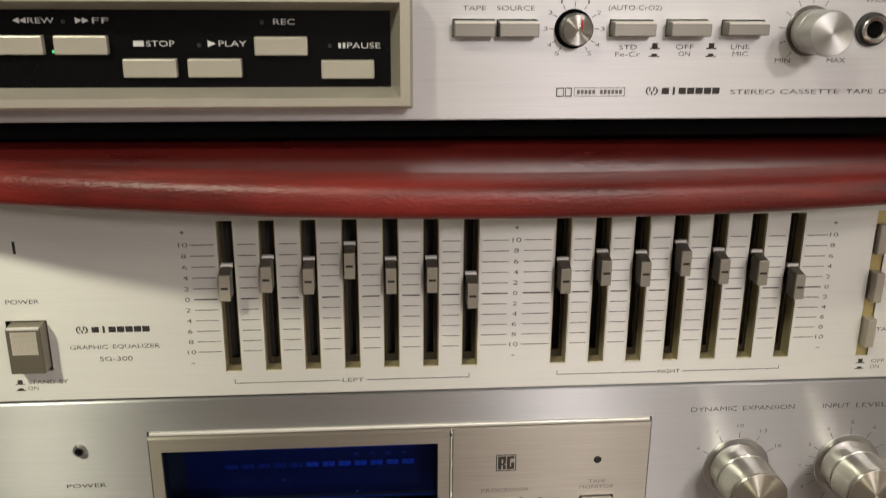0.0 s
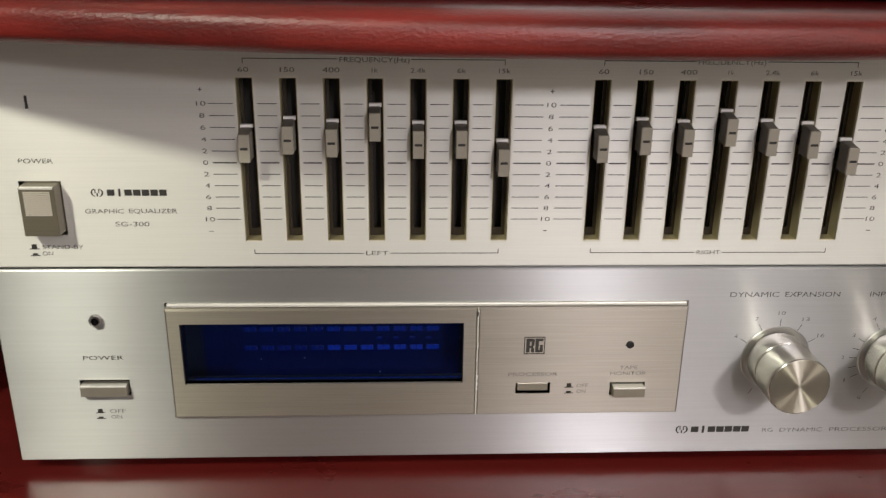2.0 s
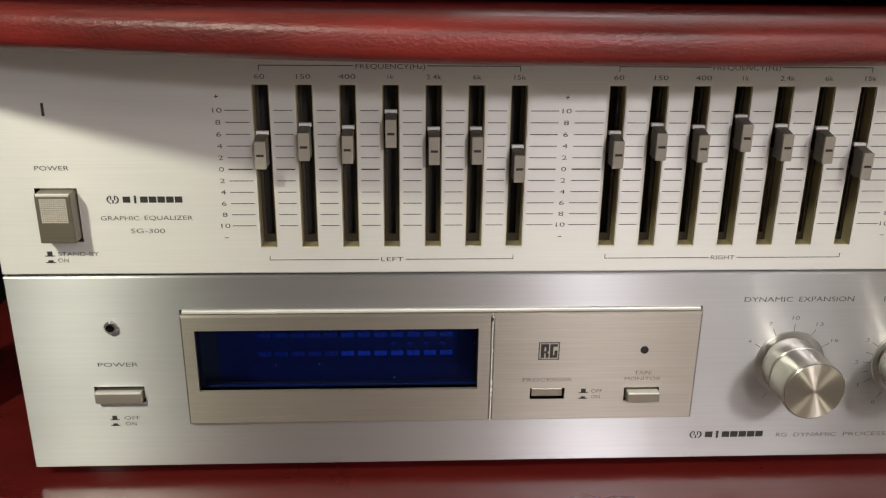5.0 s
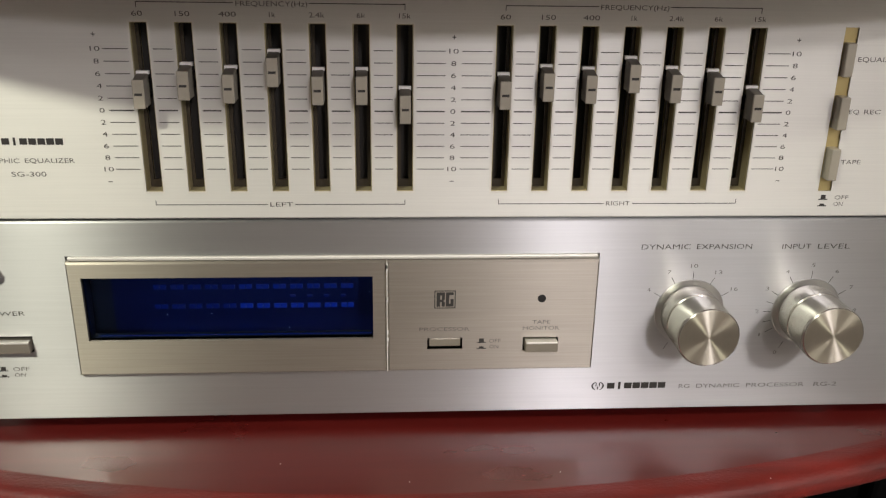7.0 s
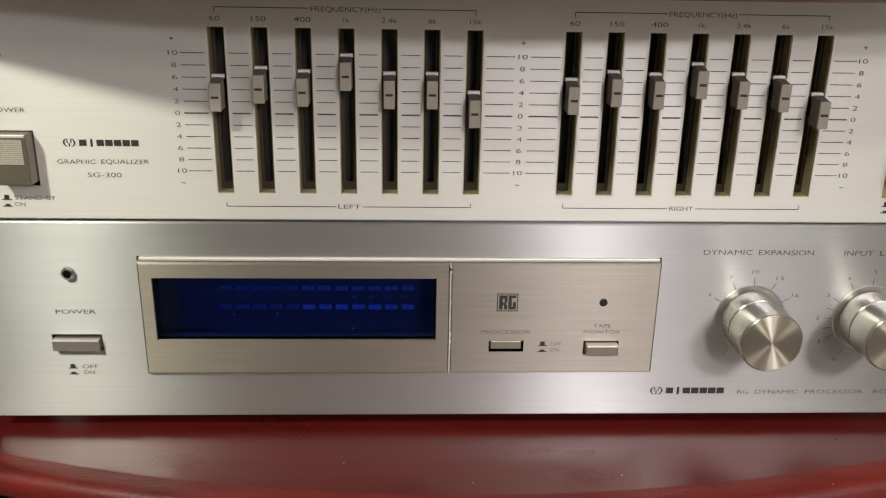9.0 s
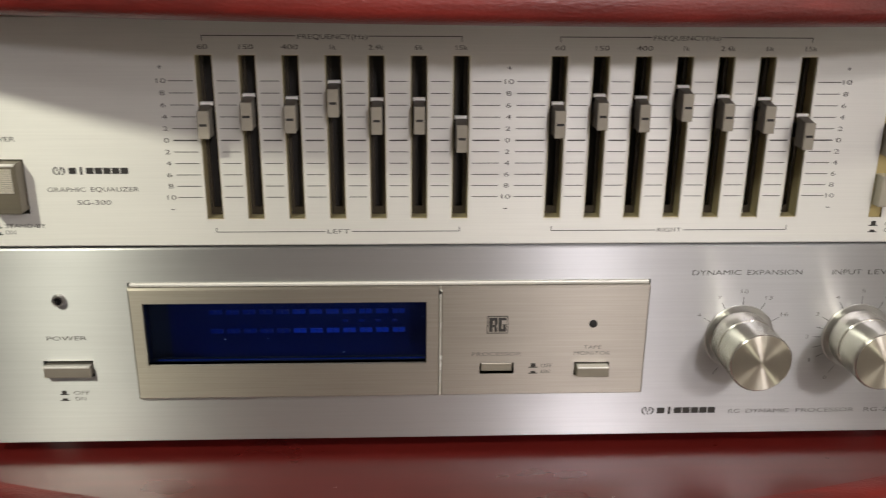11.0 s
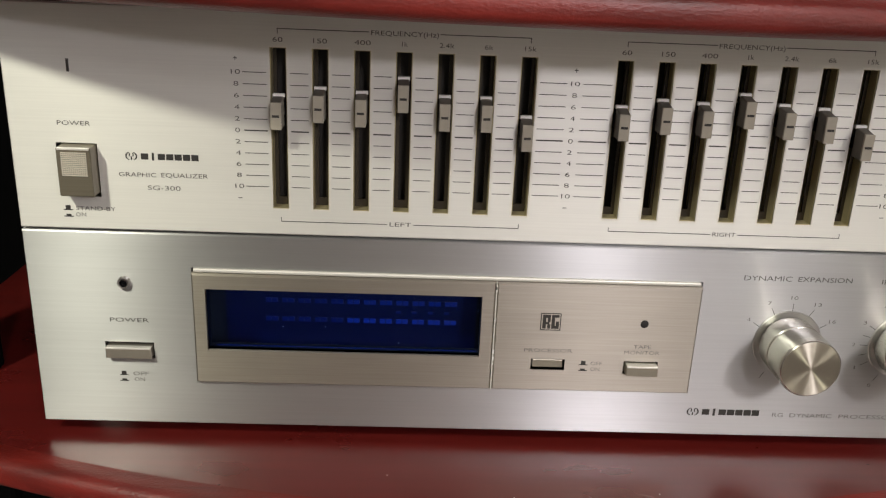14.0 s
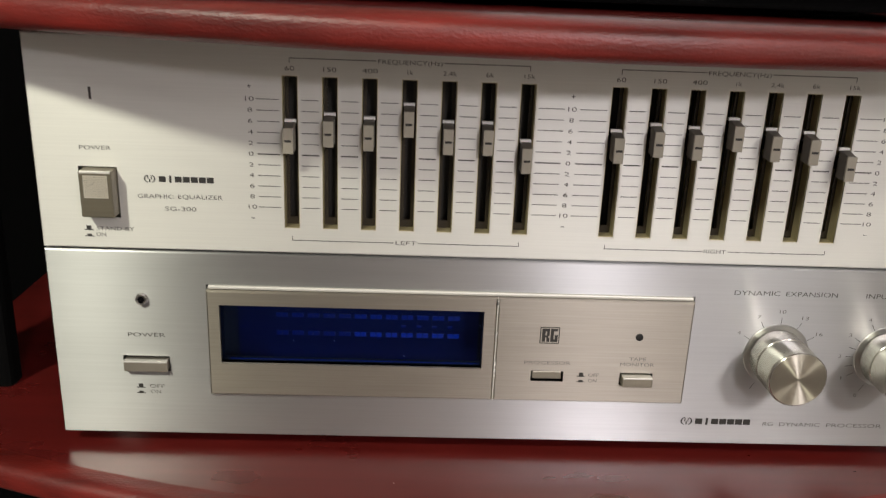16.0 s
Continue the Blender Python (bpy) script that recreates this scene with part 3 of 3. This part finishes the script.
each_bar([(213.4, 214.9, 49.9, 56.1), (214.9, 216.8, 54.7, 56.1), (215.6, 216.8, 52.7, 54.7), (214.9, 216.3, 51.9, 52.9), (215.5, 216.8, 49.9, 51.9), (217.2, 218.6, 49.9, 56.1), (218.6, 220.4, 54.9, 56.1), (218.6, 220.4, 49.9, 51.1), (219.1, 220.4, 51.1, 53.2)], rg, "emblem_bar", -1.8)
part("tape_lamp", lathe(256.8, 53.0, [(1.75, -1.75), (1.65, -2.05), (1.2, -2.1), (0, -2.3)], 20), BLACK, rg, "small dark lamp", True)
bezel = part("lamp_bezel", lathe(39.4, 64.4, [(2.7, 0.1), (2.6, -1.0), (2.1, -1.6), (1.6, -1.5), (1.4, -0.2)], 28), STEEL, rg, "nickel ring round the power lamp", True)
part("power_lamp", lathe(39.4, 64.4, [(1.45, -0.3), (1.0, -0.9), (0, -1.1)], 20), GLOSS, bezel, "dark unlit lamp", True)


def flat_key(hole, out, owner, label, y=0.0, material=None, inset=0.7, head=0.0):
    x0, x1, z0, z1 = hole
    well = part("key_well", tray(x0, x1, y + 0.3, 7, z0, z1), DARK, owner)
    part("key_well_floor", box(x0, x1, y + 7.0, y + 7.8, z0, z1), BLACK, well)
    top = z1 - inset - head
    cap = part("push_key", box(x0 + inset, x1 - inset, y + out, y + 6.5, z0 + inset, top, bevel=0.35), material or KEYCAP, owner, label)
    # Keys that stand out get a pale strip as painted light on top.
    if out < 0:
        part("lit_top_edge", box(x0 + inset + 0.1, x1 - inset - 0.1, y + out - 0.08, y - 0.2, top - 0.75, top + 0.1, bevel=0.2), LEDGE, cap, "pale strip painting the light along the top")
    return cap


flat_key(KEYHOLE, -2.3, rg, "pale metal power key standing out", head=0.8)
flat_key((209.8, 224.4, 30.8, 35.9), 0.9, rg, "pressed metal key flush with the plate", -1.8)
flat_key((249.8, 264.7, 29.9, 35.8), -3.2, rg, "pale metal key standing out", -1.8)
word("POWER", 32.1, 48.3, 47.8, 1.8, rg)
push_symbol(36.0, 23.4, rg)
word("OFF", 39.9, 46.4, 23.3, 1.7, rg, material=GREY_INK), word("ON", 40.2, 44.6, 20.6, 1.7, rg, material=GREY_INK)
word("PROCESSOR", 206.5, 227.2, 39.9, 1.6, rg, -1.8, GREY_INK)
word("TAPE", 253.3, 260.9, 42.6, 1.6, rg, -1.8, GREY_INK), word("MONITOR", 249.5, 264.8, 39.9, 1.6, rg, -1.8, GREY_INK)
push_symbol(232.4, 34.5, rg, -1.8)
word("OFF", 235.6, 240.4, 34.4, 1.6, rg, -1.8, GREY_INK), word("ON", 235.8, 239.6, 31.7, 1.6, rg, -1.8, GREY_INK)
maker_mark(281.3, 287.7, 313.8, 11.4, 3.5, rg)
for body, a, b in (("RG", 319.6, 324.4), ("DYNAMIC", 327.4, 346.4), ("PROCESSOR", 349.6, 375.6), ("RG-2", 380.0, 390.3)):
    word(body, a, b, 10.7, 1.9, rg, material=GREY_INK)
word("DYNAMIC", 297.0, 317.4, 74.1, 2.1, rg), word("EXPANSION", 320.0, 343.1, 74.1, 2.1, rg)
word("INPUT", 355.9, 368.2, 74.0, 2.1, rg), word("LEVEL", 371.0, 384.7, 74.0, 2.1, rg)


SATIN = spun("satin_ring", (0.60, 0.595, 0.58), 0.36, 0.2)


def rotary(x, z, r, depth, owner, y=0.0, base=1.19, label="", ring=None, side=None, cap=None, ribbed=True):
    dish = part("knob_dish", lathe(x, z, [(r * base, y + 0.1), (r * base - 0.05, y - 0.4), (r * base - 0.25, y - 0.55), (r * base - 0.5, y - 0.5), (r * 0.8, y - 0.4)], 64), ring or SATIN, owner, "polished ring round the knob", True)
    f, split = y - depth, y - depth * 0.44
    knob = part("knob", lathe(x, z, [(r - 0.3, y - 0.7), (r, y - 1.2), (r, split + 0.5), (r - 0.2, split + 0.3), (r - 0.55, split + 0.2), (r - 0.55, split - 0.2), (r - 0.2, split - 0.3), (r, split - 0.5), (r, f + 0.45), (r - 0.15, f + 0.15), (r - 0.4, f)], 96), side or TURNED, owner, label or "turned aluminium rotary knob", True)
    part("knob_cap", lathe(x, z, [(r - 0.4, f), (r * 0.5, f - 0.12), (0, f - 0.16)], 64), cap or SPUN, knob, "spun metal cap with radial sheen", True)
    if ribbed:
        for y0, y1 in ((y - 1.6, split + 0.7), (split - 0.7, f + 0.9)):
            bm = bmesh.new()
            for k in range(110):
                a = 360 * k / 110
                if 22 < a < 138:
                    continue
                m = Matrix.Translation((x, 0, z)) @ Matrix.Rotation(-radians(a), 4, "Y")
                made = bmesh.ops.create_cube(bm, size=1)["verts"]
                bmesh.ops.transform(bm, matrix=m @ Matrix.Translation((r - 0.1, (y0 + y1) / 2, 0)) @ Matrix.Diagonal((0.8, y0 - y1, 0.36, 1)), verts=made)
            part("knurling", bm, TURNED, knob, "fine knurled grip")
    return dish


K1, K2, KZ = 320.0, 370.6, 45.4
rotary(K1, KZ, 12.4, 20.7, rg)
rotary(K2, KZ, 12.4, 20.7, rg)


def tick(x, z, angle, r0, r1, owner, y=0.0, t=0.12):
    a = radians(angle)
    u, n = Vector((math.sin(a), math.cos(a))), Vector((math.cos(a), -math.sin(a)))
    bm = bmesh.new()
    bm.faces.new([bm.verts.new((x + p.x, y - 0.08, z + p.y)) for p in (u * r0 - n * t, u * r0 + n * t, u * r1 + n * t, u * r1 - n * t)])
    bmesh.ops.recalc_face_normals(bm, faces=bm.faces)
    part("dial_tick", bm, INK, owner)


def dial(x, z, marks, r, owner, y=0.0, height=1.6):
    for angle, body in marks:
        tick(x, z, angle, r * 0.76, r * 0.93, owner, y)
        a = radians(angle)
        if body:
            w = 0.3 if body == "1" else 0.75 * len(body)
            cx, cz = x + r * 1.06 * math.sin(a), z + r * 1.06 * math.cos(a)
            word(body, cx - w, cx + w, cz, height, owner, y, GREY_INK, "dial_number")


dial(K1, 44.6, ((-59, "4"), (-29, "7"), (0, "10"), (30, "13"), (59, "16"), (-150, "")), 20.0, rg)
dial(K2, 44.6, ((-150, "0"), (-118, "1"), (-88, "2"), (-59, "3"), (-30, "4"), (0, "5"), (30, "6"), (58, "7"), (88, "8"), (118, "9"), (-103, ""), (-74, "")), 20.0, rg)

# ---- cassette deck ----
CY = -13.8
ct = thing("cassette_deck", 210, 120, UP_TOP, "silver cassette tape deck on the upper shelf", "cassette deck")
ct.location.z += 0.0010
SMALL = [(190.8, 205.6, 227.6, 233.6), (206.3, 220.8, 227.6, 233.6), (246.4, 262.0, 227.8, 233.6), (266.7, 281.8, 227.8, 233.7), (287.0, 302.6, 228.2, 233.6)]
part("front_panel", plate(-38, 382, CY, 3.5, 199.0, 340, SMALL), CT_ALU, ct, "silver brushed front panel")
# Low near-black front paints the shade between deck and shelf.
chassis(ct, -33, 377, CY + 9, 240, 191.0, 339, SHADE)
for x in (0, 345):
    for y in (45, 215):
        foot(ct, x, y, UP_TOP - 0.98 + LEAN * (x - 210), 191.0)
frame_bm = plate(12, 176.5, CY - 11, 11, 205.0, 243.2, [(15.5, 172.2, 208.7, 239.4)], 1.0)
part("cassette_bezel", frame_bm, CREAM, ct, "cream moulded bezel round the transport keys")
inner = bmesh.new()
ring_out = [(15.5, 208.7), (172.2, 208.7), (172.2, 239.4), (15.5, 239.4)]
ring_in = [(19.5, 211.0), (169.2, 211.0), (169.2, 236.4), (19.5, 236.4)]
vo = [inner.verts.new((x, CY - 10.6, z)) for x, z in ring_out]
vi = [inner.verts.new((x, CY - 1.6, z)) for x, z in ring_in]
for k in range(4):
    inner.faces.new((vo[k], vo[(k + 1) % 4], vi[(k + 1) % 4], vi[k]))
bmesh.ops.recalc_face_normals(inner, faces=inner.faces)
part("bezel_slope", inner, CREAM, ct, "sloping inner rim of the bezel")
part("transport_panel", box(17.5, 170.8, CY - 1.5, CY + 0.5, 209.5, 238.5), GLOSS, ct, "glossy black transport panel")
TY = CY - 1.5
for x0, x1, z0 in ((36.5, 53.0, 222.0), (56.5, 74.1, 222.0), (78.4, 96.4, 214.5), (100.0, 118.2, 214.5), (122.8, 140.8, 221.7), (145.2, 163.5, 214.0)):
    part("transport_key", box(x0, x1, TY - 2.2, TY + 0.5, z0, z0 + 6.2, bevel=0.5), CREAM, ct, "cream transport key")


def triangles(spots, owner, y):
    bm = bmesh.new()
    for x, z, w, h in spots:
        bm.faces.new([bm.verts.new((px, y - 0.08, pz)) for px, pz in ((x - w / 2, z - h), (x + w / 2, z), (x - w / 2, z + h))])
    bmesh.ops.recalc_face_normals(bm, faces=bm.faces)
    part("transport_arrow", bm, WHITE_INK, owner)


triangles([(44.5, 232.9, -2.2, 1.0), (46.7, 232.9, -2.2, 1.0)], ct, TY)
triangles([(64.9, 232.9, 2.2, 1.0), (67.1, 232.9, 2.2, 1.0)], ct, TY)
triangles([(108.3, 225.5, 2.8, 1.1)], ct, TY)
bars([(82.1, 85.6, 224.6, 226.4)], ct, TY, WHITE_INK, "stop_square")
bars([(151.2, 152.1, 224.0, 225.8), (152.7, 153.6, 224.0, 225.8)], ct, TY, WHITE_INK, "pause_bars")
for body, a, b, z in (("REW", 48.3, 56.9, 232.9), ("FF", 69.3, 74.8, 232.9), ("STOP", 86.4, 95.8, 225.5), ("PLAY", 110.6, 120.0, 225.5), ("REC", 129.4, 136.7, 232.6), ("PAUSE", 154.2, 165.6, 224.9)):
    word(body, a, b, z, 1.8, ct, TY, WHITE_INK)
part("running_lamp", lathe(55.5, 222.9, [(0.55, TY), (0.4, TY - 0.3), (0, TY - 0.35)], 14), GREEN, ct, "tiny green running lamp")
for x, z in ((125.6, 232.4), (148.3, 224.8), (104.0, 225.0), (59.8, 232.6)):
    part("lamp_hole", lathe(x, z, [(0.75, TY - 0.02), (0.65, TY - 0.12), (0.45, TY - 0.1), (0, TY - 0.05)], 14), BLACK, ct)
for h in SMALL:
    flat_key(h, -5.0, ct, "dull grey metal key standing out", CY, DECK_KEY, inset=0.35, head=0.25)
for body, a, b, z in (("TAPE", 194.3, 202.4, 237.2), ("SOURCE", 206.3, 219.6, 237.2), ("(AUTO-CrO2)", 245.7, 264.7, 237.5), ("STD", 250.4, 256.8, 224.2), ("Fe-Cr", 249.1, 258.1, 221.8), ("OFF", 270.9, 277.5, 224.3), ("ON", 272.1, 276.3, 221.9), ("LINE", 291.2, 298.0, 224.3), ("MIC", 292.0, 297.7, 221.9), ("MIN", 308.0, 313.7, 219.6), ("MAX", 327.5, 334.4, 219.6), ("STEREO", 292.6, 309.4, 208.6), ("CASSETTE", 311.4, 333.8, 208.6), ("TAPE", 336.4, 346.6, 208.6), ("DECK", 349.1, 359.8, 208.6), ("PHONES", 339.5, 351.0, 240.4)):
    word(body, a, b, z, 1.6, ct, CY)
for x in (263.3, 284.0):
    push_symbol(x, 224.6, ct, CY)
bars([(228.4, 228.8, 207.1, 210.3), (230.9, 231.2, 207.1, 210.3), (228.8, 230.9, 209.9, 210.3), (228.8, 230.9, 207.1, 207.5), (231.6, 231.9, 207.1, 210.3), (233.7, 234.1, 207.1, 210.3), (231.9, 233.7, 209.9, 210.3), (231.9, 233.7, 207.1, 207.5)], ct, CY, name="noise_mark")
bars([(234.9, 253.5, 210.1, 210.3), (234.9, 253.5, 207.2, 207.4), (234.9, 235.1, 207.2, 210.3), (253.3, 253.5, 207.2, 210.3)] + [(236.0 + 1.4 * k, 237.0 + 1.4 * k, 208.0, 209.5) for k in range(12) if k != 5], ct, CY, GREY_INK, "system_mark")
maker_mark(261.4, 266.9, 288.8, 209.0, 2.8, ct, CY)
rotary(233.6, 230.4, 5.5, 6.2, ct, CY, 1.24, "small dull selector knob with red index", SHADE, DARK_TURNED, DULL_SPUN, False)
part("red_index", box(234.6, 235.1, CY - 6.5, CY - 6.2, 230.6, 234.0), painted("red_mark", (0.5, 0.03, 0.02), (0.6, 0.05, 0.03), 0.4), ct)
rotary(319.8, 229.8, 7.8, 13.5, ct, CY, 1.14, "pale satin aluminium level knob", DARK_TURNED, painted("satin_grey", (0.46, 0.455, 0.44), (0.54, 0.535, 0.52), 0.4, 0.5), spun("level_cap", (0.60, 0.595, 0.58), 0.42, 0.9), False)
dial(233.8, 230.4, ((-58, "2"), (-90, "3"), (-122, "4"), (-145, "5"), (58, "2"), (90, "3"), (122, "4"), (145, "5"), (-28, "1"), (28, "1"), (0, "0")), 9.6, ct, CY, 1.4)
dial(319.8, 229.8, [(a, "") for a in range(-140, 141, 28)], 12.4, ct, CY)
jack = part("phones_socket", lathe(342.6, 230.4, [(4.9, CY), (4.8, CY - 2.4), (4.3, CY - 2.8), (3.1, CY - 2.2), (2.7, CY - 1.2)], 36), STEEL, ct, "nickel headphone socket", True)
part("socket_collar", lathe(342.6, 230.4, [(6.1, CY), (6.0, CY - 0.9), (4.9, CY - 1.0)], 36), BLACK, jack, "black collar", True)
# No hole behind: a near-black disc paints the shade inside the socket.
part("socket_shade", lathe(342.6, 230.4, [(3.1, CY - 1.2), (0, CY - 1.1)], 24), SHADE, jack)
